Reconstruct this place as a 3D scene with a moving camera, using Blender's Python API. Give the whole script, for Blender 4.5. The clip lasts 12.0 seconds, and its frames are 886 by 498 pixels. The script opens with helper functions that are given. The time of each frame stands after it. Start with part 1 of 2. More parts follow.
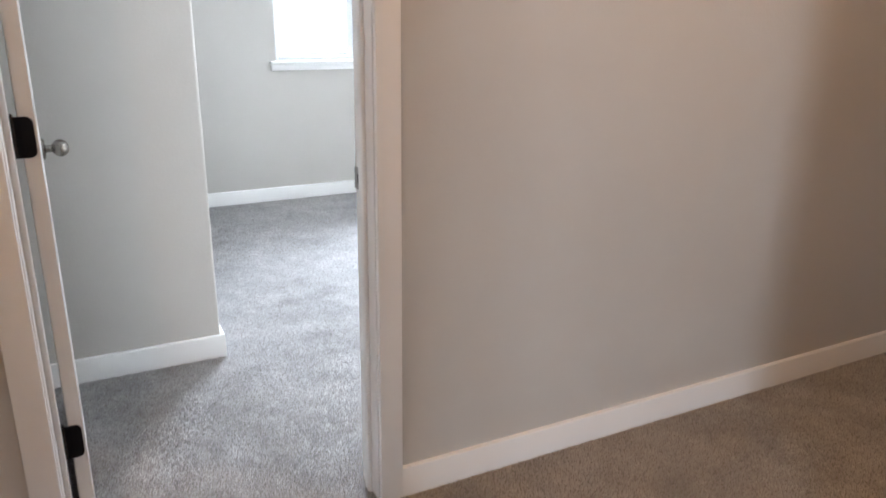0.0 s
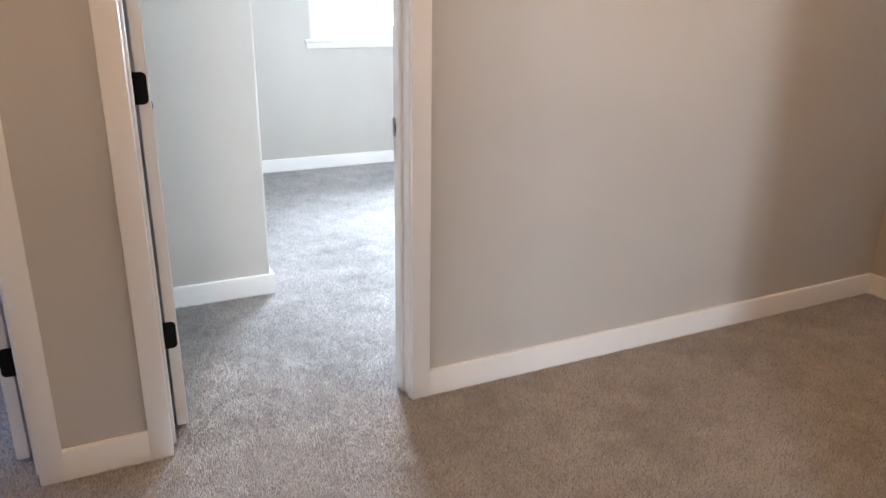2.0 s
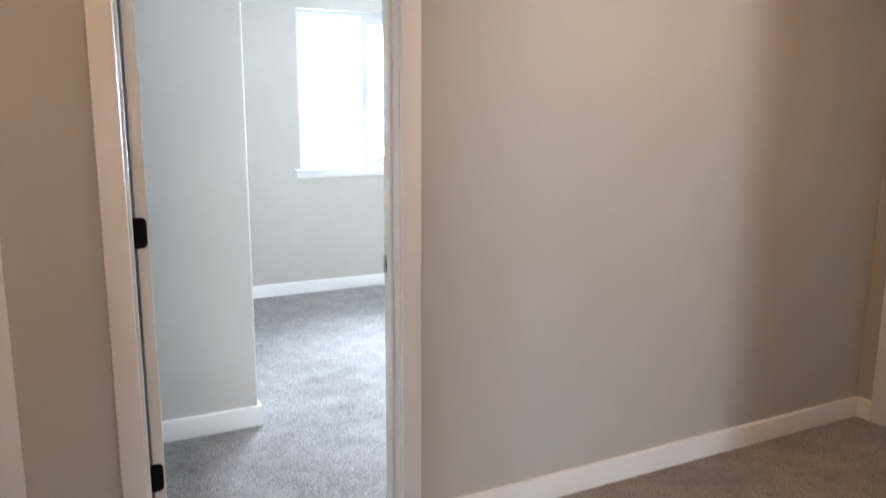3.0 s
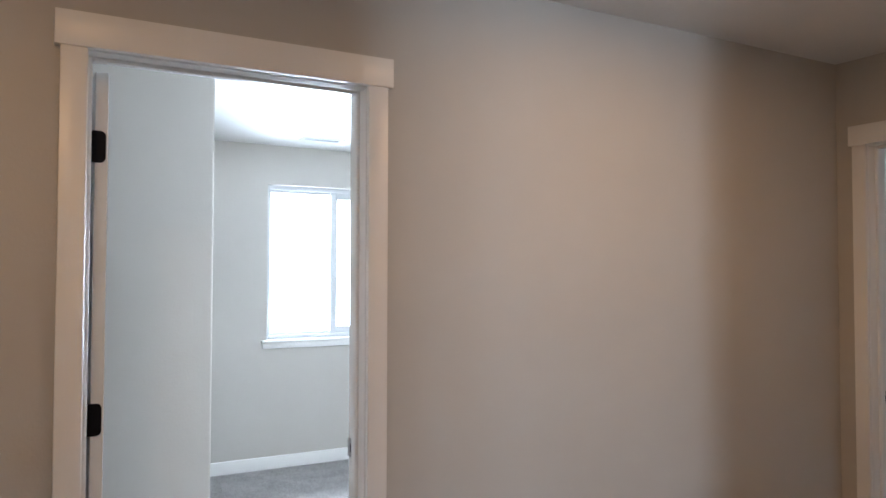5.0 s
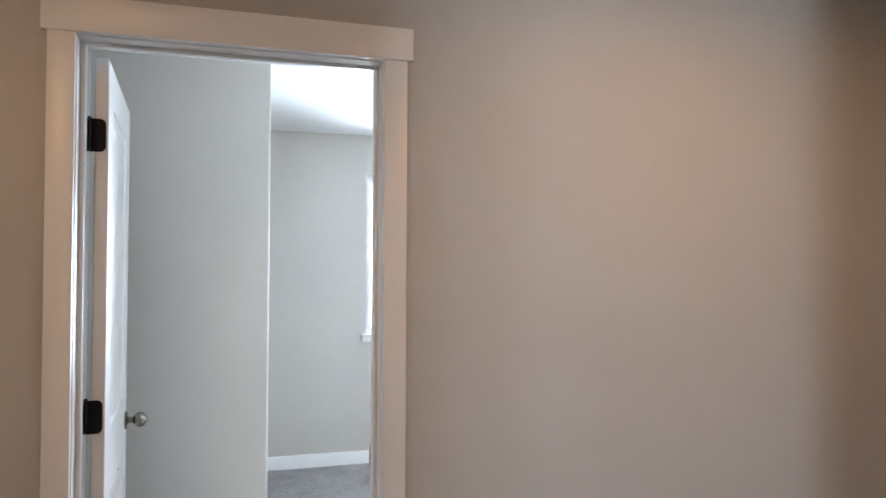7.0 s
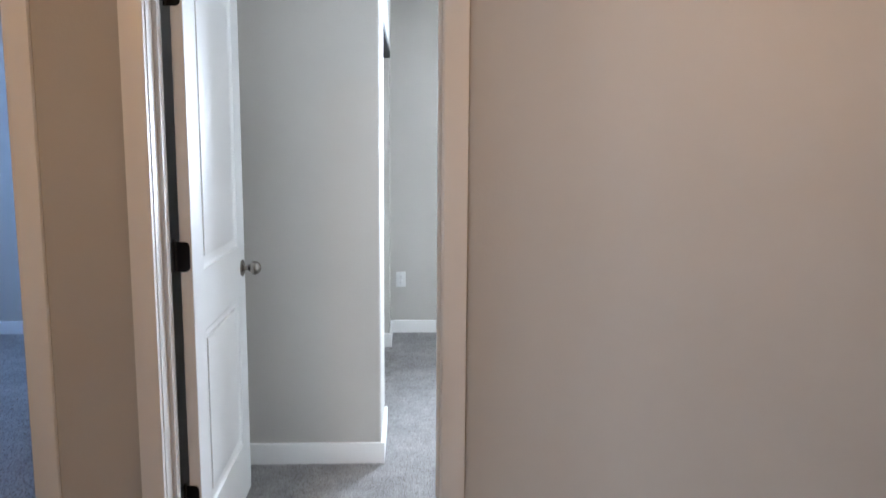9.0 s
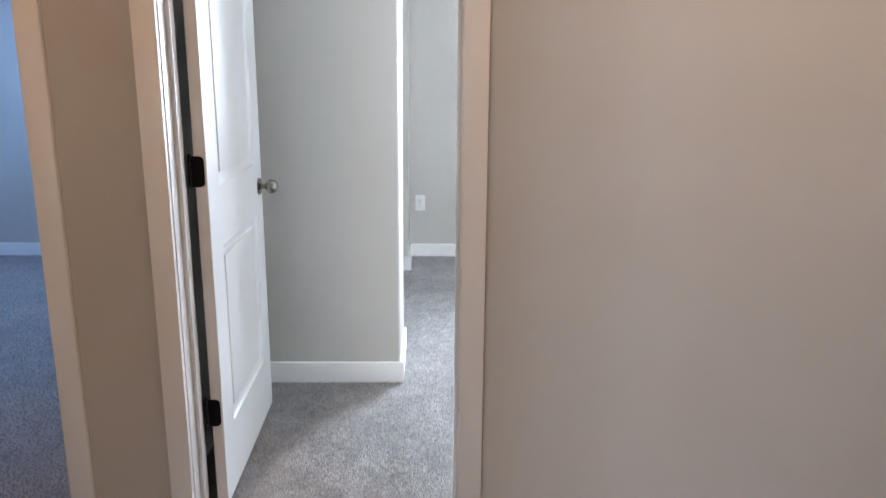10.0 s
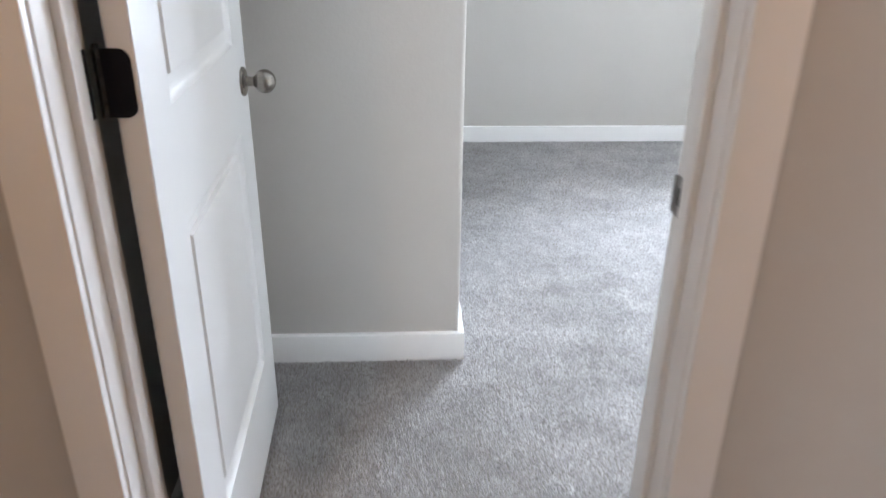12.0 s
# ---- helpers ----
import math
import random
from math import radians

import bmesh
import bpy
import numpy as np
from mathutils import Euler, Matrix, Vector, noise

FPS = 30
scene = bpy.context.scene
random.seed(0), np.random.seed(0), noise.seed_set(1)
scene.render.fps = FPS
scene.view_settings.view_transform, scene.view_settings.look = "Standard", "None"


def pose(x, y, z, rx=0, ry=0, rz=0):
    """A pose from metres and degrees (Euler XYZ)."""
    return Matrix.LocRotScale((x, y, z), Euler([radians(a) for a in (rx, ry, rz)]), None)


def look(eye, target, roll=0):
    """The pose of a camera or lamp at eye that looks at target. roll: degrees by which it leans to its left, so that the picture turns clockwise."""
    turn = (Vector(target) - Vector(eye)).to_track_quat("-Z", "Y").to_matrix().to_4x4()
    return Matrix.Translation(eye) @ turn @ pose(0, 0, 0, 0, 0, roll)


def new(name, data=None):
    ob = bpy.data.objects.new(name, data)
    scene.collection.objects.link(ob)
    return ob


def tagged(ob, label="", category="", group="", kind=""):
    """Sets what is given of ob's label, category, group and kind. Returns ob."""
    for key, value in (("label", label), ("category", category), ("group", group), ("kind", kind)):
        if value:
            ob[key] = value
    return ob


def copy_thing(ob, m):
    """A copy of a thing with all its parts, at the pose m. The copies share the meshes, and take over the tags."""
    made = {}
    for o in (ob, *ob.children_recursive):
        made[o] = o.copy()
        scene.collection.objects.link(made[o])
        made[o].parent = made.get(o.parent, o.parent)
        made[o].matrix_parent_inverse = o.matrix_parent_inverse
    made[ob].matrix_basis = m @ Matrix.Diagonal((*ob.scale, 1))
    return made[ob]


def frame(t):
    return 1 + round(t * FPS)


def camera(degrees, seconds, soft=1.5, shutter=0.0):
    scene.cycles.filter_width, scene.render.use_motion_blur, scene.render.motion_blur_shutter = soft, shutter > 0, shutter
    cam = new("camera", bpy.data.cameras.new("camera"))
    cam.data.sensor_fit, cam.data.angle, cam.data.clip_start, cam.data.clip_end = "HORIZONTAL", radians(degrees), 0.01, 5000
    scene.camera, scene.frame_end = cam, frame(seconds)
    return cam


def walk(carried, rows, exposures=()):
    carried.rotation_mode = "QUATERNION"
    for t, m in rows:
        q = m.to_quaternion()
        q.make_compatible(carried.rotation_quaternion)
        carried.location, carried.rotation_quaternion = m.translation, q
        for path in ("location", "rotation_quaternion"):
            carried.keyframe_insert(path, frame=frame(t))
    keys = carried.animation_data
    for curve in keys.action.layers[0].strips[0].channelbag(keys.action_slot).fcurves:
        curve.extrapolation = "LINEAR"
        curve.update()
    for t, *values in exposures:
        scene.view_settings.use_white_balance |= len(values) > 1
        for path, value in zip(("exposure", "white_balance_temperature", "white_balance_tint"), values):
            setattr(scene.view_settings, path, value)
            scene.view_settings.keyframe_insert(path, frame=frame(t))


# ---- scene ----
cam = camera(61.3, 12.0, soft=1.5, shutter=0.4)
PATH = [
    (0, (0.107, -1.705, 1.367), (0.975, -0.015, 0.74), 0.8),
    (0.5, (0.028, -1.852, 1.349), (0.852, -0.159, 0.674), 0.3),
    (1, (-0.127, -1.976, 1.351), (0.692, -0.289, 0.657), 0.1),
    (1.5, (-0.152, -2.065, 1.357), (0.671, -0.376, 0.67), 0.4),
    (2, (-0.113, -2.117, 1.354), (0.706, -0.417, 0.691), 0.7),
    (2.5, (-0.126, -2.125, 1.393), (0.728, -0.401, 0.846), 0.3),
    (3, (-0.141, -2.136, 1.43), (0.746, -0.382, 1.063), 0.3),
    (3.5, (-0.15, -2.157, 1.465), (0.751, -0.382, 1.265), 0.2),
    (5.5, (-0.113, -2.14, 1.485), (0.872, -0.402, 1.565), 0.1),
    (6, (-0.011, -2.127, 1.488), (0.972, -0.386, 1.547), -0.0),
    (6.5, (0.132, -2.06, 1.494), (0.96, -0.24, 1.557), -0.1),
    (8.5, (0.695, -2.069, 1.437), (0.828, -0.078, 1.293), 0.7),
    (9, (0.693, -2.068, 1.408), (0.784, -0.089, 1.133), 0.4),
    (9.5, (0.688, -2.056, 1.38), (0.752, -0.093, 1.006), 0.1),
    (10, (0.697, -2.024, 1.366), (0.735, -0.078, 0.902), 0.4),
    (10.5, (0.651, -1.899, 1.359), (0.672, 0.025, 0.814), 0.5),
    (11, (0.554, -1.621, 1.346), (0.569, 0.277, 0.715), 0.9),
    (11.5, (0.485, -1.279, 1.285), (0.536, 0.571, 0.528), 0.6),
    (12, (0.394, -0.858, 1.294), (0.505, 0.955, 0.456), 0.8),
]
EXPOSURES = [(0.0, 0.30, 6650, 12), (0.5, 0.48, 6600, 12), (1.5, 0.6, 6600, 11), (2.5, 0.53, 6500, 11), (3.5, 0.23, 6400, 10), (5.5, 0.02, 6300, 10),
             (6.5, 0.09, 6380, 10), (8.5, 0.0, 6450, 11), (10.5, 0.23, 6550, 12), (12.0, 0.18, 6680, 13)]
LAMPS, LAMP_GLOW = [(1.74, -0.94), (-0.30, -1.20)], 212.0
WATTS_A, WATTS_LOFT = 243, 98
walk(cam, [(t, look(e, g, r)) for t, e, g, r in PATH], EXPOSURES)

# ---- world and lights ----
world = bpy.data.worlds.new("world")
scene.world = world
world.use_nodes = True
wn = world.node_tree.nodes
sky = wn.new("ShaderNodeTexSky")
sky.sky_type, sky.sun_disc = "NISHITA", False
sky.sun_elevation, sky.sun_rotation = radians(48), radians(200)
wn["Background"].inputs["Strength"].default_value = 0.10
world.node_tree.links.new(sky.outputs["Color"], wn["Background"].inputs["Color"])

sun = new("sun", bpy.data.lights.new("sun", "SUN"))
sun.data.energy, sun.data.angle, sun.data.color = 0.8, radians(14), (1, 0.96, 0.9)
sun.matrix_world = look((2, -12, 14), (0, 0, 0))


def window_light(name, eye, target, width, height, watts, color, spread=180):
    """The sky's light at a window's opening."""
    lamp = new(name, bpy.data.lights.new(name, "AREA"))
    lamp.data.shape, lamp.data.size, lamp.data.size_y = "RECTANGLE", width, height
    lamp.data.energy, lamp.data.color, lamp.data.spread = watts, color, radians(spread)
    lamp.matrix_world = look(eye, target)
    return lamp


SKY_TINT = (0.695, 0.83, 1.0)
window_light("skylight_room_a", (2.036, 3.76, 1.58), (2.036, 0.76, 1.42), 1.2, 1.2, WATTS_A, SKY_TINT, 116)
window_light("skylight_room_b", (-3.64, 1.9, 1.56), (0, 1.9, 1.5), 1.10, 1.12, 54, (0.30, 0.53, 1.0))
window_light("skylight_room_c", (3.85, 2.14, 1.56), (3.85, 0, 1.5), 1.02, 1.12, 44, SKY_TINT)
window_light("skylight_loft", (-1.8, -6.24, 1.56), (-1.8, 0, 1.3), 0.66, 1.12, WATTS_LOFT, (0.72, 0.85, 1.0), 115)


# ---- materials ----
def material(name):
    mat = bpy.data.materials.new(name)
    mat.use_nodes = True
    nt = mat.node_tree
    return mat, nt, nt.nodes["Principled BSDF"]


def link(nt, a, b):
    nt.links.new(a, b)


def coords(nt, scale=(1, 1, 1)):
    """Positions in metres in the world, so that neighbours carry on each other's grain."""
    geo, mp = nt.nodes.new("ShaderNodeNewGeometry"), nt.nodes.new("ShaderNodeMapping")
    mp.inputs["Scale"].default_value = scale
    link(nt, geo.outputs["Position"], mp.inputs["Vector"])
    return mp.outputs["Vector"]


def grain(nt, vec, scale, detail=4.0, rough=0.55):
    n = nt.nodes.new("ShaderNodeTexNoise")
    n.inputs["Scale"].default_value, n.inputs["Detail"].default_value = scale, detail
    n.inputs["Roughness"].default_value = rough
    link(nt, vec, n.inputs["Vector"])
    return n.outputs["Fac"]


def ramp(nt, fac, stops):
    r = nt.nodes.new("ShaderNodeValToRGB")
    while len(r.color_ramp.elements) < len(stops):
        r.color_ramp.elements.new(0.5)
    for el, (pos, col) in zip(r.color_ramp.elements, stops):
        el.position, el.color = pos, (*col, 1)
    link(nt, fac, r.inputs["Fac"])
    return r.outputs["Color"]


def bump(nt, bsdf, height, strength, distance):
    b = nt.nodes.new("ShaderNodeBump")
    b.inputs["Strength"].default_value, b.inputs["Distance"].default_value = strength, distance
    link(nt, height, b.inputs["Height"])
    link(nt, b.outputs["Normal"], bsdf.inputs["Normal"])


def mixed(nt, a, b, fac):
    m = nt.nodes.new("ShaderNodeMath")
    m.operation, m.inputs[1].default_value = "MULTIPLY", fac
    link(nt, b, m.inputs[0])
    s = nt.nodes.new("ShaderNodeMath")
    s.operation = "ADD"
    link(nt, a, s.inputs[0])
    link(nt, m.outputs[0], s.inputs[1])
    return s.outputs[0]


def shade(c, k):
    return tuple(min(1.0, v * k) for v in c)


def painted(name, color, rough, coarse, fine, strength, distance, vary=0.03, spec=0.5):
    """Rolled or sprayed paint: faint patchiness, and a relief of two sizes."""
    mat, nt, bsdf = material(name)
    v = coords(nt)
    big = grain(nt, v, 1.7, 3)
    link(nt, ramp(nt, big, [(0.3, shade(color, 1 - vary)), (0.7, shade(color, 1 + vary))]), bsdf.inputs["Base Color"])
    rr = nt.nodes.new("ShaderNodeMapRange")
    rr.inputs["To Min"].default_value, rr.inputs["To Max"].default_value = rough - 0.06, rough + 0.06
    link(nt, grain(nt, v, 9, 3), rr.inputs["Value"])
    link(nt, rr.outputs["Result"], bsdf.inputs["Roughness"])
    bsdf.inputs["Specular IOR Level"].default_value = spec
    bump(nt, bsdf, mixed(nt, grain(nt, v, coarse, 2), grain(nt, v, fine, 2), 0.4), strength, distance)
    return mat


WALL = painted("wall_paint", (0.528, 0.5015, 0.464), 0.55, 85, 260, 0.22, 0.0020, 0.025)
CEIL = painted("ceiling_paint", (0.75, 0.74, 0.72), 0.42, 38, 140, 0.5, 0.004, 0.02)
TRIM = painted("trim_paint", (0.87, 0.86, 0.84), 0.33, 30, 210, 0.12, 0.001, 0.015)
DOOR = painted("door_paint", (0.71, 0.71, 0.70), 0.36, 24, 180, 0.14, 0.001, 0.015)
VINYL = painted("window_vinyl", (0.62, 0.63, 0.64), 0.3, 12, 90, 0.05, 0.0006, 0.01)
PLASTIC = painted("white_plastic", (0.80, 0.80, 0.78), 0.3, 10, 90, 0.03, 0.0004, 0.01)
FACADE = painted("outside_stucco", (0.5, 0.5, 0.48), 0.8, 20, 90, 0.4, 0.004, 0.06)
GROUND = painted("dry_ground", (0.30, 0.27, 0.22), 0.9, 3, 25, 0.6, 0.02, 0.2)


def metal(name, color, rough, metallic=1.0, brushed=0.0):
    mat, nt, bsdf = material(name)
    v = coords(nt, (60, 60, 600) if brushed else (1, 1, 1))
    g = grain(nt, v, 1.0 if brushed else 160, 3)
    link(nt, ramp(nt, g, [(0.3, shade(color, 0.88)), (0.7, shade(color, 1.08))]), bsdf.inputs["Base Color"])
    bsdf.inputs["Metallic"].default_value, bsdf.inputs["Roughness"].default_value = metallic, rough
    bsdf.inputs["Specular IOR Level"].default_value = 0.5 if metallic else 0.10
    bump(nt, bsdf, g, 0.1 + brushed, 0.0004)
    return mat


NICKEL = metal("satin_nickel", (0.29, 0.265, 0.235), 0.27, 1.0, 0.15)
STEEL = metal("strike_steel", (0.42, 0.41, 0.40), 0.35)
BLACK = metal("black_hinge_coating", (0.006, 0.006, 0.009), 0.5, 0.0)
PIN_BLACK = metal("worn_black_hinge_barrel", (0.010, 0.010, 0.011), 0.24, 0.0)
PIN_BLACK.node_tree.nodes["Principled BSDF"].inputs["Specular IOR Level"].default_value = 0.55
DARK = metal("dark_slot", (0.03, 0.03, 0.03), 0.7, 0.0)

GLASS, nt, bsdf = material("window_glass")
bsdf.inputs["Base Color"].default_value = (0.97, 0.99, 0.98, 1)
bsdf.inputs["Roughness"].default_value, bsdf.inputs["Transmission Weight"].default_value = 0.01, 1.0
bsdf.inputs["IOR"].default_value = 1.45

LAMP_WHITE, nt, bsdf = material("lit_lamp_glass")
bsdf.inputs["Emission Color"].default_value = (1.0, 0.582, 0.283, 1)
bsdf.inputs["Emission Strength"].default_value = LAMP_GLOW

# Carpet: every tuft has its own shade of greige, with brushed and trodden patches.
CARPET, nt, bsdf = material("carpet_pile")
geo = nt.nodes.new("ShaderNodeNewGeometry")
tuft = ramp(nt, geo.outputs["Random Per Island"],
            [(0.0, (0.260, 0.248, 0.240)), (0.10, (0.318, 0.303, 0.293)), (0.20, (0.367, 0.350, 0.339)), (0.8, (0.406, 0.387, 0.376)), (1.0, (0.46, 0.440, 0.428))])
patch = ramp(nt, mixed(nt, grain(nt, coords(nt), 7.5, 6, 0.68), grain(nt, coords(nt), 2.3, 3, 0.5), 0.7),
             [(0.66, (0.80, 0.795, 0.79)), (1.02, (1.12, 1.12, 1.12))])
mul = nt.nodes.new("ShaderNodeMix")
mul.data_type, mul.blend_type = "RGBA", "MULTIPLY"
mul.inputs["Factor"].default_value = 1.0
link(nt, tuft, mul.inputs["A"])
link(nt, patch, mul.inputs["B"])
link(nt, mul.outputs["Result"], bsdf.inputs["Base Color"])
bsdf.inputs["Roughness"].default_value = 0.95
bsdf.inputs["Specular IOR Level"].default_value = 0.15
bsdf.inputs["Sheen Weight"].default_value = 0.35
BACKING = painted("carpet_backing", (0.27, 0.245, 0.22), 0.95, 60, 300, 0.8, 0.006, 0.12, 0.1)


# ---- mesh helpers ----
def box(bm, x0, x1, y0, y1, z0, z1, soft=0.0, segments=2):
    """A box, its edges rounded by soft."""
    made = bmesh.ops.create_cube(bm, size=1.0)["verts"]
    bmesh.ops.transform(bm, verts=made, matrix=Matrix.Translation(((x0 + x1) / 2, (y0 + y1) / 2, (z0 + z1) / 2))
                        @ Matrix.Diagonal((x1 - x0, y1 - y0, z1 - z0, 1)))
    if soft:
        edges = list({e for v in made for e in v.link_edges})
        bmesh.ops.bevel(bm, geom=edges, offset=soft, segments=segments, affect="EDGES", profile=0.5)
    return bm


def turned(bm, profile, m, steps=32):
    """A lathe body from (radius, height) pairs, along z, then laid by m."""
    rings = [[bm.verts.new(m @ Vector((r * math.cos(a), r * math.sin(a), h)))
              for a in (2 * math.pi * k / steps for k in range(steps))] for r, h in profile]
    for a, b in zip(rings, rings[1:]):
        for k in range(steps):
            bm.faces.new((a[k], a[(k + 1) % steps], b[(k + 1) % steps], b[k]))
    bm.faces.new(list(reversed(rings[0])))
    bm.faces.new(rings[-1])
    return bm


def finish(name, bm, mat, smooth=35):
    bmesh.ops.recalc_face_normals(bm, faces=bm.faces)
    me = bpy.data.meshes.new(name)
    bm.to_mesh(me)
    bm.free()
    me.materials.append(mat)
    if smooth:
        me.shade_smooth()
        me.set_sharp_from_angle(angle=radians(smooth))
    return me


def part(name, bm, mat, parent=None, label=""):
    """ONE mesh object; a part of its parent where one is given."""
    ob = new(name, finish(name, bm, mat))
    if parent is not None:
        ob.parent = parent
        ob.matrix_parent_inverse = (parent.matrix_basis if parent.parent is None else Matrix.Identity(4)).inverted()
    return tagged(ob, label)


def base(name, x, y, z, label, category, group="", kind=""):
    ob = new(name)
    ob.empty_display_size = 0.1
    ob.location = (x, y, z)
    bpy.context.view_layer.update()
    return tagged(ob, label, category, group, kind)


def structure(name, bm, mat, label, category):
    return tagged(part(name, bm, mat), label, category, "", "structure")


# ---- plan, in metres: the hall wall's face lies on y = 0, door A's clear opening starts at x = 0 ----
H = 2.466                    # ceiling
T = 0.116                    # partition thickness
A0, A1 = 0.0, 0.785          # door A, clear opening
B0, B1 = -1.152, -0.372      # door B
C0, C1 = -0.930, -0.150      # door C, along y in the east wall
DH = 2.062                   # clear height of the doors
EAST = 3.17
NORTH = 3.500
J = 0.018                    # jamb board
BOT = -0.008                 # under the pile
WIN = (1.476, 2.596, 0.968, 2.164)


def wall_run(name, axis, a0, a1, face, thick, holes, label):
    """A straight wall along x or y from a0 to a1, its faces at face and face + thick; holes: (from, to, bottom, top), cut right through. One closed mesh."""
    us = sorted({a0, a1, *(v for h in holes for v in h[:2])})
    zs = sorted({BOT, H, *(v for h in holes for v in h[2:])})
    solid = {(i, k) for i in range(len(us) - 1) for k in range(len(zs) - 1)
             if not any(h[0] <= us[i] and us[i + 1] <= h[1] and h[2] <= zs[k] and zs[k + 1] <= h[3] for h in holes)}
    bm, seen = bmesh.new(), {}

    def vert(i, k, side):
        if (i, k, side) not in seen:
            u, w = us[i], face + side * thick
            seen[i, k, side] = bm.verts.new((u, w, zs[k]) if axis == "x" else (w, u, zs[k]))
        return seen[i, k, side]

    for i, k in solid:
        for side in (0, 1):
            bm.faces.new([vert(*c, side) for c in ((i, k), (i + 1, k), (i + 1, k + 1), (i, k + 1))])
        for (di, dk), (p, q) in (((-1, 0), ((i, k), (i, k + 1))), ((1, 0), ((i + 1, k), (i + 1, k + 1))),
                                 ((0, -1), ((i, k), (i + 1, k))), ((0, 1), ((i, k + 1), (i + 1, k + 1)))):
            if (i + di, k + dk) not in solid:
                bm.faces.new((vert(*p, 0), vert(*q, 0), vert(*q, 1), vert(*p, 1)))
    return structure(name, bm, WALL, label, "wall")


PAINTED = "greige painted drywall with a light orange-peel texture"
wall_run("wall_hall_north", "x", -3.4, EAST, 0, T, [(B0 - J, B1 + J, BOT, DH + J), (A0 - J, A1 + J, BOT, DH + J)], PAINTED + ", two door openings")
wall_run("wall_hall_east", "y", -2.7, NORTH, EAST, T, [(C0 - J, C1 + J, BOT, DH + J)], PAINTED + ", one door opening")
wall_run("wall_window", "x", -3.5, EAST + T, NORTH, 0.15, [WIN], PAINTED + " around the bedroom window")
wall_run("wall_between_rooms", "y", T, NORTH, -0.24, 0.116, [], PAINTED + " between the two bedrooms")
wall_run("wall_room_b_west", "y", 0, NORTH, -3.55, 0.15, [(1.34, 2.46, WIN[2], WIN[3])], PAINTED + " around a window opening")
wall_run("wall_hall_west", "y", -2.8, 0, -1.9, T, [], PAINTED + " closing the hall")
# Unseen wall, added so its end shades the hall's left from loft daylight.
wall_run("wall_unseen_light_block", "x", -2.5, -0.30, -2.916, T, [], PAINTED + ", an unseen wall added to keep loft daylight off the hall's left")
wall_run("wall_loft_west", "y", -6.0, -2.916, -2.5, T, [], PAINTED + " closing the loft")
wall_run("wall_loft_south", "x", -2.5, 1.396, -6.15, 0.15, [(-2.36, -1.24, WIN[2], WIN[3])], PAINTED + " around a window opening")
wall_run("wall_loft_east", "y", -6.0, -1.6, 1.28, T, [], PAINTED + " ending at the corner where the corridor starts")
wall_run("wall_corridor_south", "x", 1.396, EAST, -1.716, T, [], PAINTED + " along the corridor")
wall_run("wall_room_c_north", "x", EAST + T, 4.52, 1.9, 0.15, [(3.29, 4.41, WIN[2], WIN[3])], PAINTED + " around a window opening")
wall_run("wall_room_c_east", "y", -2.8, 1.9, 4.42, 0.1, [], PAINTED + " closing the end room")
wall_run("wall_room_c_south", "x", EAST, 4.42, -2.8, 0.1, [], PAINTED + " closing the end room")


def closet_wall():
    """The stub wall in front of the closet, with its softly rounded corner."""
    bm = bmesh.new()
    made = bmesh.ops.create_cube(bm, size=1.0)["verts"]
    bmesh.ops.transform(bm, verts=made, matrix=Matrix.Translation((0.2225, 1.1985, (H + BOT) / 2))
                        @ Matrix.Diagonal((0.693, T, H - BOT, 1)))
    edge = [e for e in bm.edges if all(v.co.x > 0.5 and v.co.y < 1.2 for v in e.verts)]
    bmesh.ops.bevel(bm, geom=edge, offset=0.012, segments=5, affect="EDGES", profile=0.5)
    return structure("wall_closet", bm, WALL, PAINTED + ", a closet's stub wall with a rounded corner", "wall")


closet_wall()
wall_run("wall_closet_side", "y", 1.2565, 3.095, 0.453, T, [(1.62, 3.095, BOT, 2.02)], PAINTED + " over the closet opening")
wall_run("wall_closet_pier", "y", 3.095, NORTH, 0.439, 0.116, [], PAINTED + ", the pier beyond the closet opening")

bm = bmesh.new()
box(bm, -3.55, 4.52, -6.15, NORTH + 0.15, H, H + 0.12)
structure("ceiling", bm, CEIL, "pale ceiling with a fine knockdown texture", "ceiling")
bm = bmesh.new()
box(bm, -3.55, 4.52, -6.15, NORTH + 0.15, -0.2, BOT)
floor = structure("floor", bm, BACKING, "floor covered wall to wall in greige cut-pile carpet", "floor")
bm = bmesh.new()
box(bm, -600, 600, -600, 600, -3.4, -3.1)
structure("ground", bm, GROUND, "pale dry ground far below the windows", "ground")


# ---- trim ----
def rail(bm, axis, a, b, face, out, z0, z1, soft=0.004):
    """A board along x or y on a wall's face; out: how far and to which side it stands proud. Its upper front edge is eased."""
    lo, hi = sorted((face, face + out))
    if axis == "x":
        box(bm, a, b, lo, hi, z0, z1)
    else:
        box(bm, lo, hi, a, b, z0, z1)
    k = 1 if axis == "x" else 0
    edge = [e for e in bm.edges if all(v.co.z > z1 - 0.001 and abs(v.co[k] - face - out) < 0.001 for v in e.verts)]
    bmesh.ops.bevel(bm, geom=edge, offset=soft, segments=3, affect="EDGES", profile=0.5)
    return bm


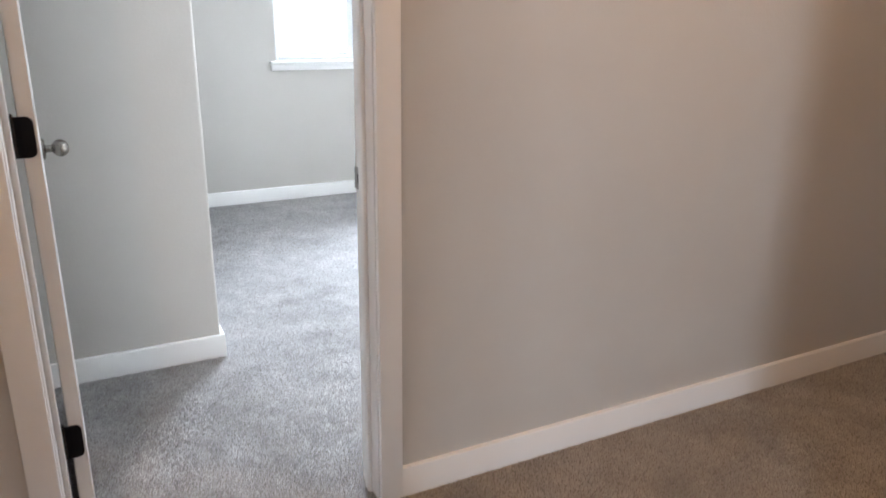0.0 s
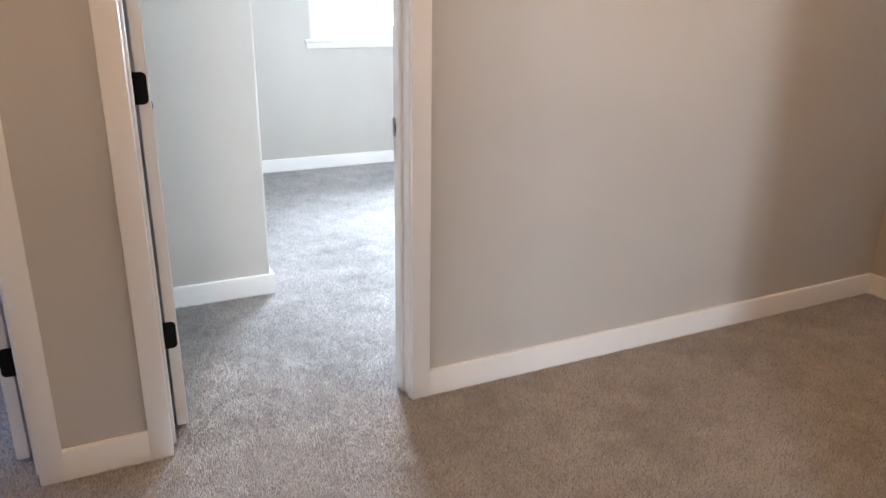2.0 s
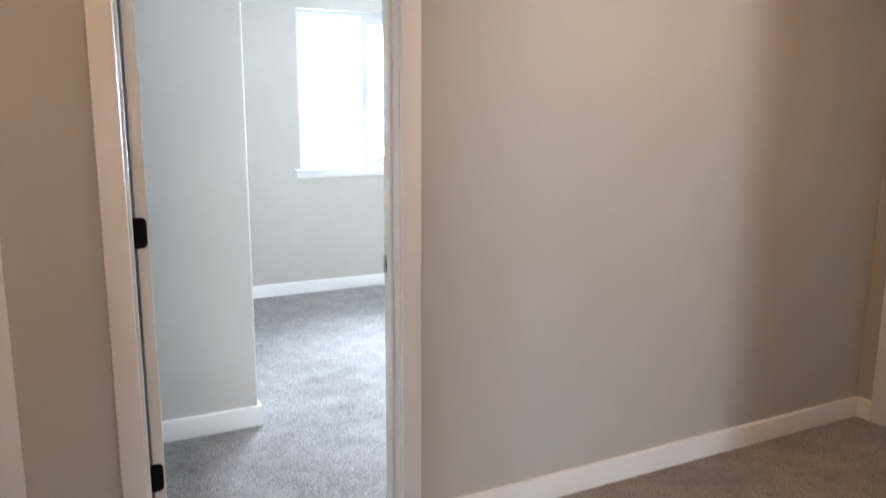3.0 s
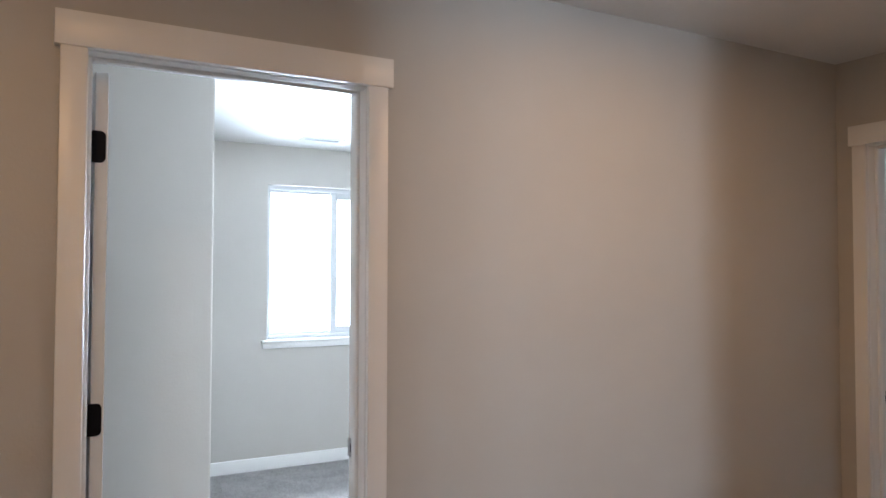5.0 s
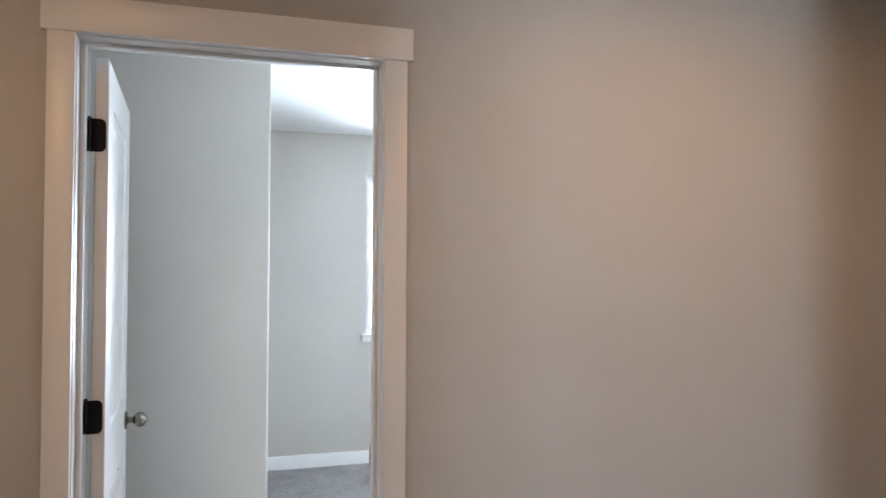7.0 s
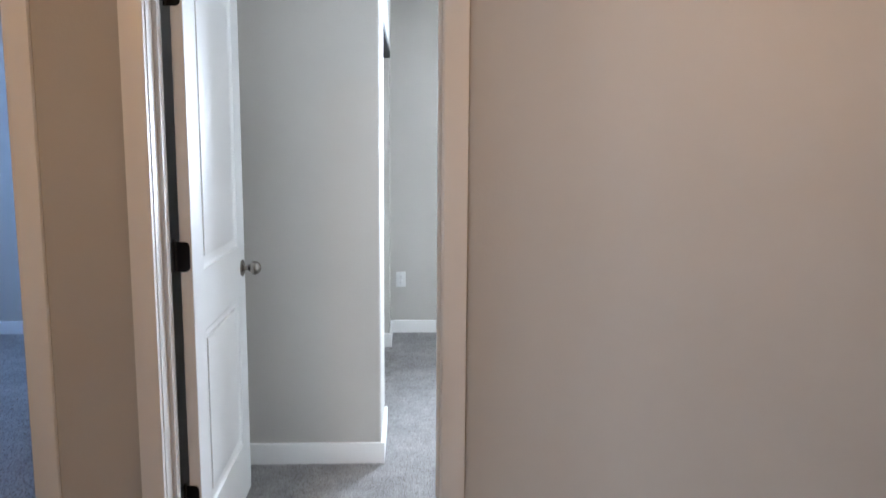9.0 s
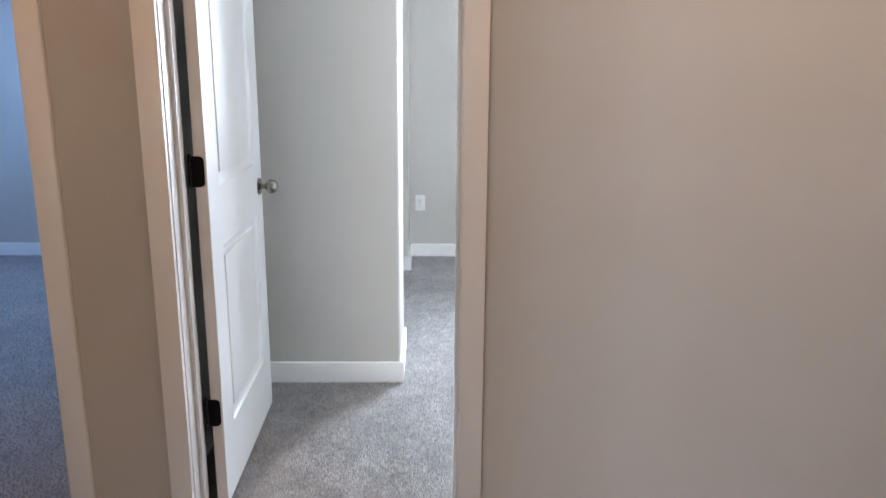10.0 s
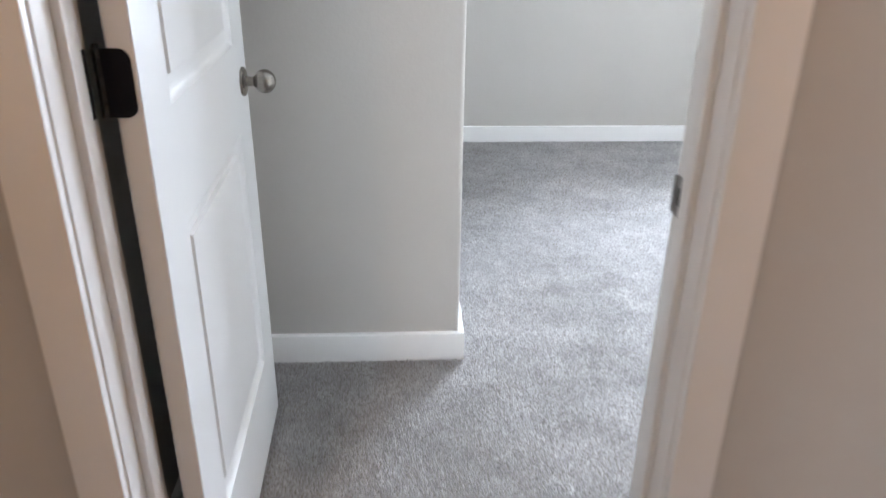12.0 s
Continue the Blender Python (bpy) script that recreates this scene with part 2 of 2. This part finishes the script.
BB, BT = 0.090, 0.0160
RUNS = [("x", -1.784, B0 - 0.066, 0, -BT), ("x", B1 + 0.066, A0 - 0.066, 0, -BT), ("x", A1 + 0.067, EAST - 0.001, 0, -BT),
        ("y", C1 + 0.066, -BT, EAST, -BT), ("y", -1.6, C0 - 0.066, EAST, -BT),
        ("x", -0.122, 0.5685 + BT, 1.1405, -BT), ("y", 1.141 - BT, 1.60, 0.569, BT),
        ("x", 0.50, 0.5545 + BT, 3.095, -BT), ("y", 3.0955 - BT, NORTH - BT, 0.555, BT),
        ("x", 0.555 + BT, EAST - 0.001, NORTH, -BT), ("y", T, NORTH - BT, EAST, -BT),
        ("y", T, 1.1405 - BT, -0.124, BT), ("x", A1 + 0.08, EAST - BT, T, BT),
        ("x", -3.4, -0.24, NORTH, -BT), ("y", T, NORTH - BT, -0.24, -BT), ("y", T, NORTH - BT, -3.4, BT),
        ("x", EAST + T, 4.42, 1.9, -BT), ("y", -2.7, 1.9 - BT, 4.42, -BT)]
for axis, a, b, face, out in RUNS:
    structure("baseboard", rail(bmesh.new(), axis, a, b, face, out, BOT, BB), TRIM,
              "white painted square-edged baseboard along the carpet", "baseboard")


def door_frame(name, m, label, strike_side, rear=True):
    """Jambs, stops, casings and craftsman header round a clear opening from x = 0 to 0.785, wall face on y = 0, room to +y."""
    w = A1 - A0
    frame_base = base(name, 0, 0, 0, label, "door frame", "", "structure")
    for side, x0, x1 in (("left", -J, 0), ("right", w, w + J)):
        part("jamb", box(bmesh.new(), x0, x1, -0.001, T + 0.001, BOT, DH, 0.0015), TRIM, frame_base)
    part("head_jamb", box(bmesh.new(), -J, w + J, -0.001, T + 0.001, DH, DH + J, 0.0015), TRIM, frame_base)
    for x0, x1 in ((0.0, 0.013), (w - 0.011, w)):
        part("door_stop", box(bmesh.new(), x0, x1, 0.046, 0.080, BOT, DH - 0.0002, 0.0025), TRIM, frame_base)
    part("door_stop", box(bmesh.new(), 0.013, w - 0.011, 0.046, 0.080, DH - 0.011, DH, 0.0025), TRIM, frame_base)
    for y0, y1 in ((-0.018, 0.0), (T, T + 0.018)) if rear else ((-0.018, 0.0),):
        part("casing", box(bmesh.new(), -0.067, -0.003, y0, y1, BOT, DH + 0.005, 0.0022), TRIM, frame_base)
        part("casing", box(bmesh.new(), w + 0.003, w + 0.069, y0, y1, BOT, DH + 0.005, 0.0022), TRIM, frame_base)
        d = -0.006 if y0 < 0 else 0.006
        lo, hi = (y0 + d, y1) if y0 < 0 else (y0, y1 + d)
        part("header", box(bmesh.new(), -0.081, w + 0.085, lo, hi, DH + 0.005, DH + 0.096, 0.0022), TRIM, frame_base)
    sx = w if strike_side == "right" else 0.0
    sg = -1 if strike_side == "right" else 1
    bm = bmesh.new()
    a, b = sorted((sx + sg * 0.0005, sx + sg * 0.0024))
    box(bm, a, b, 0.086, T + 0.006, 0.895, 0.955, 0.0008)
    a, b = sorted((sx + sg * 0.0012, sx + sg * 0.0055))
    box(bm, a, b, T + 0.004, T + 0.0065, 0.897, 0.953, 0.0008)
    strike = part("strike_plate", bm, STEEL, frame_base, "thin brushed steel strike plate")
    a, b = sorted((sx + sg * 0.0026, sx + sg * 0.0012))
    part("latch_hole", box(bmesh.new(), a, b, 0.094, 0.108, 0.912, 0.938), DARK, strike)
    frame_base.matrix_basis = m
    return frame_base


door_frame("door_frame_1", pose(A0, 0, 0), "white painted door frame with flat casings and a wider header board", "right")
door_frame("door_frame_2", pose(B0, 0, 0), "white painted door frame beside the blue-lit bedroom", "left")
door_frame("door_frame_3", pose(EAST, C1, 0, 0, 0, -90), "white painted door frame at the corridor's end", "left")


# ---- doors ----
def panelled_face(bm, y0, y1, z0, z1, x, into, panels, slope=0.033, depth=0.0130):
    """One moulded face of a leaf on the plane x; panels: rectangles sunk by sloped mouldings, into: the way inwards."""
    ys = sorted({y0, y1, *(v for p in panels for v in p[:2])})
    zs = sorted({z0, z1, *(v for p in panels for v in p[2:])})
    for ya, yb in zip(ys, ys[1:]):
        for za, zb in zip(zs, zs[1:]):
            if not any(p[0] <= ya and yb <= p[1] and p[2] <= za and zb <= p[3] for p in panels):
                bm.faces.new([bm.verts.new((x, y, z)) for y, z in ((ya, za), (yb, za), (yb, zb), (ya, zb))])
    for pa, pb, pc, pd in panels:
        loops = []
        for inset, deep in ((0, 0), (0.0025, 0.0030), (slope * 0.42, depth * 0.66), (slope * 0.8, depth * 0.96), (slope, depth), (slope + 0.003, depth), (slope + 0.006, depth * 0.42), (slope + 0.010, depth * 0.36)):
            loops.append([bm.verts.new((x + into * deep, y, z)) for y, z in
                          ((pa + inset, pc + inset), (pb - inset, pc + inset), (pb - inset, pd - inset), (pa + inset, pd - inset))])
        for a, b in zip(loops, loops[1:]):
            for k in range(4):
                bm.faces.new((a[k], a[(k + 1) % 4], b[(k + 1) % 4], b[k]))
        bm.faces.new(loops[-1])
    return bm


def door(name, hinge_side, m, label):
    """An inward-opening leaf standing open at about a right angle. Local: hinge edge at y = 0 facing the hall, face at x = 0 turned to the opening, leaf to -x."""
    thick, wide, top = 0.035, 0.762, 2.040
    thing = base(name, 0, 0, 0.0, label, "door", "open bedroom doors", "structure")
    panels = [(0.131, wide - 0.131, 0.244, 0.831), (0.131, wide - 0.131, 1.020, 1.925)]
    bm = bmesh.new()
    panelled_face(bm, 0.002, wide - 0.002, 0.014, top - 0.002, 0.0, -1, panels)
    panelled_face(bm, 0.002, wide - 0.002, 0.014, top - 0.002, -thick, 1, panels)
    loops = []
    for x, inset in ((0.0, 0.002), (-0.002, 0.0), (-thick + 0.002, 0.0), (-thick, 0.002)):
        loops.append([bm.verts.new((x, y, z)) for y, z in ((inset, 0.012 + inset), (wide - inset, 0.012 + inset),
                                                           (wide - inset, top - inset), (inset, top - inset))])
    for a, b in zip(loops, loops[1:]):
        for k in range(4):
            bm.faces.new((a[k], a[(k + 1) % 4], b[(k + 1) % 4], b[k]))
    bmesh.ops.remove_doubles(bm, verts=bm.verts, dist=0.0004)
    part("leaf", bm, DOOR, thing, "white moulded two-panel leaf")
    for zc in (0.331, 1.080, 1.832):
        h = 0.0445
        hinge = part("hinge", plate(zc, h, -0.031, -0.0060, -0.0022, -0.0002), BLACK, thing, "matt black butt hinge with rounded corners")
        part("jamb_plate", box(bmesh.new(), -0.0605, -0.0585, -0.036, -0.004, zc - h, zc + h, 0.0008), BLACK, hinge)
        bm = bmesh.new()
        for k in range(5):
            turned(bm, [(0.0058, 0.0004), (0.0062, 0.001), (0.0062, 0.0168), (0.0058, 0.0174)],
                   pose(-0.0475, 0.001, zc - h + k * 0.0178), 14)
        turned(bm, [(0.003, 0), (0.0048, 0.001), (0.0048, 0.004), (0.002, 0.006)], pose(-0.0475, 0.001, zc + h), 14)
        part("knuckle", bm, PIN_BLACK, hinge)
    for side in (1, -1):
        x0 = 0.0 if side > 0 else -thick
        m2 = pose(x0, wide - 0.062, 0.932, 0, 90 * side, 0)
        rose = part("rose", turned(bmesh.new(), [(0.031, 0.0), (0.0325, 0.002), (0.0315, 0.006), (0.026, 0.009), (0.014, 0.0105)], m2, 40),
                    NICKEL, thing, "round satin nickel rose")
        ball = [(0.0115, 0.009), (0.0105, 0.020), (0.0110, 0.026), (0.0150, 0.0295)]
        ball += [(0.0265 * math.cos(a), 0.050 + 0.0245 * math.sin(a)) for a in (radians(v) for v in range(-52, 90, 9))]
        part("knob", turned(bmesh.new(), ball, m2, 40), NICKEL, rose, "round satin nickel knob")
    latch = part("latch_plate", box(bmesh.new(), -0.030, -0.005, wide + 0.0002, wide + 0.0016, 0.904, 0.960, 0.0006), NICKEL, thing)
    part("latch_bolt", box(bmesh.new(), -0.0225, -0.0125, wide + 0.0014, wide + 0.010, 0.924, 0.940, 0.0015), NICKEL, latch)
    thing.matrix_basis = m
    return thing


def plate(zc, h, x0, x1, y0, y1, r=0.015):
    """A flat plate in the xz plane with its two outer corners rounded, on the leaf's hinge edge."""
    bm = bmesh.new()
    pts = [(x0 - 0.012, zc - h), (x0 - 0.012, zc + h)]
    for cz, a0 in ((zc + h - r, 90), (zc - h + r, 0)):
        pts += [(x1 - r + r * math.cos(radians(a)), cz + r * math.sin(radians(a))) for a in range(a0, a0 - 91, -15)]
    front = [bm.verts.new((x, y0, z)) for x, z in pts]
    back = [bm.verts.new((x, y1, z)) for x, z in pts]
    bm.faces.new(front)
    bm.faces.new(list(reversed(back)))
    n = len(pts)
    for k in range(n):
        bm.faces.new((front[k], front[(k + 1) % n], back[(k + 1) % n], back[k]))
    return bm


door("door_1", "left", pose(A0 + 0.0605, 0.122, 0, 0, 0, 1.2), "white two-panel door standing open, nickel knob, black hinges")
mirror_door = door("door_2", "right", pose(B1 - 0.057, 0.122, 0) @ Matrix.Diagonal((-1, 1, 1, 1)),
                   "white two-panel door standing open into the blue-lit bedroom")


# ---- window of room A ----
def window(name, x0, x1, z0, z1, y):
    """A two-sash vinyl slider set back in its drywall opening, with a stool and apron below."""
    thing = base(name, (x0 + x1) / 2, y, z0, "white vinyl sliding window with painted stool and apron", "window", "", "structure")
    f, ya, yb = 0.034, y + 0.060, y + 0.125
    part("window_frame", box(bmesh.new(), x0, x0 + f, ya, yb, z0, z1, 0.003), VINYL, thing)
    part("window_frame", box(bmesh.new(), x1 - f, x1, ya, yb, z0, z1, 0.003), VINYL, thing)
    part("window_frame", box(bmesh.new(), x0 + f, x1 - f, ya, yb, z1 - f, z1, 0.003), VINYL, thing)
    part("window_frame", box(bmesh.new(), x0 + f, x1 - f, ya, yb, z0, z0 + f, 0.003), VINYL, thing)
    mid = 2.045
    for a, b, y0, s in ((x0 + f, mid + 0.02, ya + 0.034, 0.018), (mid - 0.032, x1 - f, ya + 0.006, 0.054)):
        bm = bmesh.new()
        c, d, e = z0 + f, z1 - f, y0 + 0.024
        for q in ((a, a + s, c, d), (b - s, b, c, d), (a + s, b - s, c, c + s), (a + s, b - s, d - s, d)):
            box(bm, q[0], q[1], y0, e, q[2], q[3], 0.002)
        sash = part("sash", bm, VINYL, thing)
        pane = part("pane", box(bmesh.new(), a + s, b - s, y0 + 0.010, y0 + 0.014, c + s, d - s), GLASS, sash, "clear window glass")
        pane.visible_shadow = False
    part("latch", box(bmesh.new(), mid - 0.018, mid + 0.002, ya - 0.006, ya + 0.006, 1.50, 1.585, 0.003), VINYL, thing)
    part("window_sill", box(bmesh.new(), x0 - 0.044, x1 + 0.044, y - 0.034, y + 0.0595, z0 - 0.020, z0 + 0.002, 0.004), TRIM, thing, "white painted stool")
    part("apron", box(bmesh.new(), x0 - 0.034, x1 + 0.034, y - 0.018, y, z0 - 0.062, z0 - 0.020, 0.003), TRIM, thing)
    return thing


window_1 = window("window_1", *WIN, NORTH)
for x, y, turn in ((-3.4, 1.9, 90), (-1.8, -6.0, 180), (3.85, 1.9, 0)):
    copy_thing(window_1, pose(x, y, WIN[2], 0, 0, turn))


# ---- fixtures ----
def outlet(x, y, z):
    thing = base("wall_outlet", x, y, z, "white duplex wall outlet with a plain cover plate", "outlet")
    part("cover_plate", box(bmesh.new(), x - 0.036, x + 0.036, y - 0.006, y, z - 0.058, z + 0.058, 0.003), PLASTIC, thing)
    for dz in (-0.0195, 0.0195):
        face = part("socket", box(bmesh.new(), x - 0.0165, x + 0.0165, y - 0.0085, y - 0.0062, z + dz - 0.014, z + dz + 0.014, 0.002), PLASTIC, thing)
        for dx, h in ((-0.0065, 0.0045), (0.0065, 0.0038)):
            part("slot", box(bmesh.new(), x + dx - 0.0011, x + dx + 0.0011, y - 0.0090, y - 0.0086, z + dz + 0.002 - h, z + dz + 0.002 + h), DARK, face)
        part("earth_hole", turned(bmesh.new(), [(0.0024, 0), (0.0024, 0.0005)], pose(x, y - 0.0087, z + dz - 0.008, 90), 12), DARK, face)
    part("screw", turned(bmesh.new(), [(0.003, 0), (0.0028, 0.0012), (0.001, 0.0016)], pose(x, y - 0.006, z, 90), 12), NICKEL, thing)
    return thing


outlet(0.632, NORTH, 0.404)


def ceiling_vent(x0, x1, y0, y1):
    thing = base("ceiling_vent", (x0 + x1) / 2, (y0 + y1) / 2, H, "white metal louvred air vent in the ceiling", "vent")
    bm = bmesh.new()
    for q in ((x0, x1, y0, y0 + 0.022), (x0, x1, y1 - 0.022, y1), (x0, x0 + 0.022, y0 + 0.022, y1 - 0.022), (x1 - 0.022, x1, y0 + 0.022, y1 - 0.022)):
        box(bm, *q, H - 0.008, H, 0.002)
    part("frame", bm, VINYL, thing)
    part("backing", box(bmesh.new(), x0 + 0.023, x1 - 0.023, y0 + 0.023, y1 - 0.023, H - 0.0015, H - 0.0002), DARK, thing)
    n = 7
    for k in range(n):
        yc = y0 + 0.030 + (y1 - y0 - 0.060) * k / (n - 1)
        bm = box(bmesh.new(), x0 + 0.0225, x1 - 0.0225, -0.006, 0.006, -0.0006, 0.0006)
        bmesh.ops.transform(bm, verts=bm.verts, matrix=pose(0, yc, H - 0.0055, 28))
        part("slat", bm, VINYL, thing)
    return thing


ceiling_vent(1.60, 1.91, 3.00, 3.14)


def downlight(x, y):
    """A slim wafer downlight: a trim ring and a glowing lens set a little back in it."""
    thing = base("ceiling_downlight", x, y, H, "lit round white wafer downlight set in the ceiling", "lamp", "hall downlights")
    part("trim_ring", turned(bmesh.new(), [(0.085, 0), (0.086, 0.003), (0.080, 0.007), (0.070, 0.008), (0.067, 0.004), (0.067, 0.0005)], pose(x, y, H, 180), 48), VINYL, thing)
    part("lens", turned(bmesh.new(), [(0.0655, 0.0036), (0.0655, 0.0056), (0.060, 0.0062), (0.03, 0.0064)], pose(x, y, H, 180), 48), LAMP_WHITE, thing, "glowing warm lens")
    return thing


for x, y in LAMPS:
    downlight(x, y)


# closet: a dark roller-track end under the lintel
track = base("closet_track", 0.54, 2.3, 2.02, "black metal door track under the closet lintel", "track")
part("channel", box(bmesh.new(), 0.505, 0.566, 1.625, 3.090, 1.985, 2.02, 0.002), BLACK, track)


# ---- carpet pile ----
def pile(name, x0, x1, y0, y1, step, seed, holes=(), tucked=None):
    """Tufts on a jittered grid: slim three-sided cones that lean together in trodden patches. One mesh, too many to count."""
    rng = np.random.default_rng(seed)
    gx, gy = np.meshgrid(np.arange(x0 + step / 2, x1, step), np.arange(y0 + step / 2, y1, step))
    gx, gy = gx.ravel(), gy.ravel()
    gx = gx + rng.uniform(-0.45, 0.45, gx.size) * step
    gy = gy + rng.uniform(-0.45, 0.45, gy.size) * step
    keep = (gx > x0) & (gx < x1) & (gy > y0) & (gy < y1)
    for a, b, c, d in holes:
        keep &= ~((gx > a) & (gx < b) & (gy > c) & (gy < d))
    gx, gy = gx[keep], gy[keep]
    n = gx.size
    # brushed patches: slow waves of several directions added up
    lean_x, lean_y, tall = np.zeros(n), np.zeros(n), np.zeros(n)
    waves = np.random.default_rng(7)
    for k in range(28):
        f, a, p = waves.uniform(14, 95), waves.uniform(0, 6.283), waves.uniform(0, 6.283)
        w = np.sin(f * (gx * math.cos(a) + gy * math.sin(a)) + p + 1.7 * np.sin(3.1 * gx + 2.3 * gy + k)) / f ** 0.5
        lean_x, lean_y, tall = lean_x + w * math.cos(3 * p), lean_y + w * math.sin(3 * p), tall + w * math.cos(5 * a)
    # yarn clumps a centimetre or two wide lean and rise together
    cell = 0.013
    ij = (np.floor((gx + 0.3 * cell * np.sin(gy / cell * 2.1)) / cell).astype(np.int64) * 73856093
          ^ np.floor((gy + 0.3 * cell * np.sin(gx / cell * 1.7)) / cell).astype(np.int64) * 19349663) % 4093
    clump = np.random.default_rng(11).normal(0, 1, (4093, 3))[ij]
    lean_x = 0.26 * lean_x + 0.17 * clump[:, 0] + rng.normal(0, 0.24, n)
    lean_y = 0.26 * lean_y + 0.17 * clump[:, 1] + rng.normal(0, 0.24, n)
    tall = tall + 1.0 * clump[:, 2] - 2.6 * (rng.uniform(0, 1, n) < 0.08)
    high = 0.0088 + 0.0005 * tall + rng.uniform(-0.0014, 0.0014, n)
    if tucked is not None:  # pressed down where it is tucked under the baseboard at this y
        high = high * np.clip(0.72 + np.abs(gy - tucked) / 0.05, 0, 1)
    turn, rad = rng.uniform(0, 6.283, n), step * rng.uniform(0.52, 0.78, n)
    co = np.empty((n, 4, 3), dtype=np.float32)
    for k in range(3):
        co[:, k, 0] = gx + rad * np.cos(turn + k * 2.0944)
        co[:, k, 1] = gy + rad * np.sin(turn + k * 2.0944)
        co[:, k, 2] = BOT - 0.001
    co[:, 3, 0], co[:, 3, 1], co[:, 3, 2] = gx + 0.006 * lean_x, gy + 0.006 * lean_y, BOT + high
    np.clip(co[:, :, 0], x0, x1, out=co[:, :, 0])
    np.clip(co[:, :, 1], y0, y1, out=co[:, :, 1])
    tri = np.array([[0, 1, 3], [1, 2, 3], [2, 0, 3]])
    idx = (np.arange(n)[:, None, None] * 4 + tri[None]).reshape(-1).astype(np.int32)
    me = bpy.data.meshes.new(name)
    me.vertices.add(n * 4)
    me.vertices.foreach_set("co", co.ravel())
    me.loops.add(n * 9)
    me.loops.foreach_set("vertex_index", idx)
    me.polygons.add(n * 3)
    me.polygons.foreach_set("loop_start", np.arange(0, n * 9, 3, dtype=np.int32))
    me.update(calc_edges=True)
    # fibres scatter light softly: normals mostly upright, leaning with the tuft
    nor = np.empty((n, 4, 3), dtype=np.float32)
    mid = co[:, :3].mean(axis=1, keepdims=True)
    nor[:, :3] = (co[:, :3] - mid) / step * 0.9
    nor[:, 3] = co[:, 3] - mid[:, 0]
    nor[:, 3] *= np.array([75, 75, 0])
    nor[:, :, 2] = 1.0
    nor /= np.linalg.norm(nor, axis=2, keepdims=True)
    me.polygons.foreach_set("use_smooth", np.ones(n * 3, dtype=bool))
    me.normals_split_custom_set_from_vertices(nor.reshape(-1, 3))
    me.materials.append(CARPET)
    ob = new(name, me)
    ob.parent = floor
    return tagged(ob, "greige cut-pile carpet tufts with trodden patches", "", "", "stuff")


pile("carpet_pile", -1.15, EAST - BT, -1.24, -BT, 0.0060, 1, (), -BT)
pile("carpet_pile", A0, A1, -BT, T, 0.0060, 2)
pile("carpet_pile", -0.11, 1.75, T, 2.3, 0.0060, 3, ((-0.2, 0.569, 1.1405, 2.4),))
pile("carpet_pile", 0.555 + BT, EAST - BT, 2.3, NORTH - BT, 0.0085, 4)
pile("carpet_pile", 1.75, EAST - BT, T + BT, 2.3, 0.010, 5)
pile("carpet_pile", -3.38, -0.25, T, NORTH - BT, 0.011, 6)
pile("carpet_pile", B0, B1, -BT, T, 0.0075, 8)
pile("carpet_pile", -0.12, 0.555 + BT, 1.26, NORTH, 0.013, 9, ((0.453, 0.6, 1.2, 1.62), (0.439, 0.6, 3.095, 3.6)))
pile("carpet_pile", -1.78, -1.15, -1.24, -BT, 0.013, 10)
pile("carpet_pile", -1.78, EAST, -2.8, -1.24, 0.013, 12, ((1.28, 4.0, -3.0, -1.6),))
pile("carpet_pile", -2.38, 1.28, -6.0, -2.8, 0.014, 13, ((-2.5, -0.30, -2.92, -2.7),))
pile("carpet_pile", EAST + T, 4.42, -2.7, 1.9, 0.014, 14)
pile("carpet_pile", EAST, EAST + T, C0, C1, 0.010, 15)
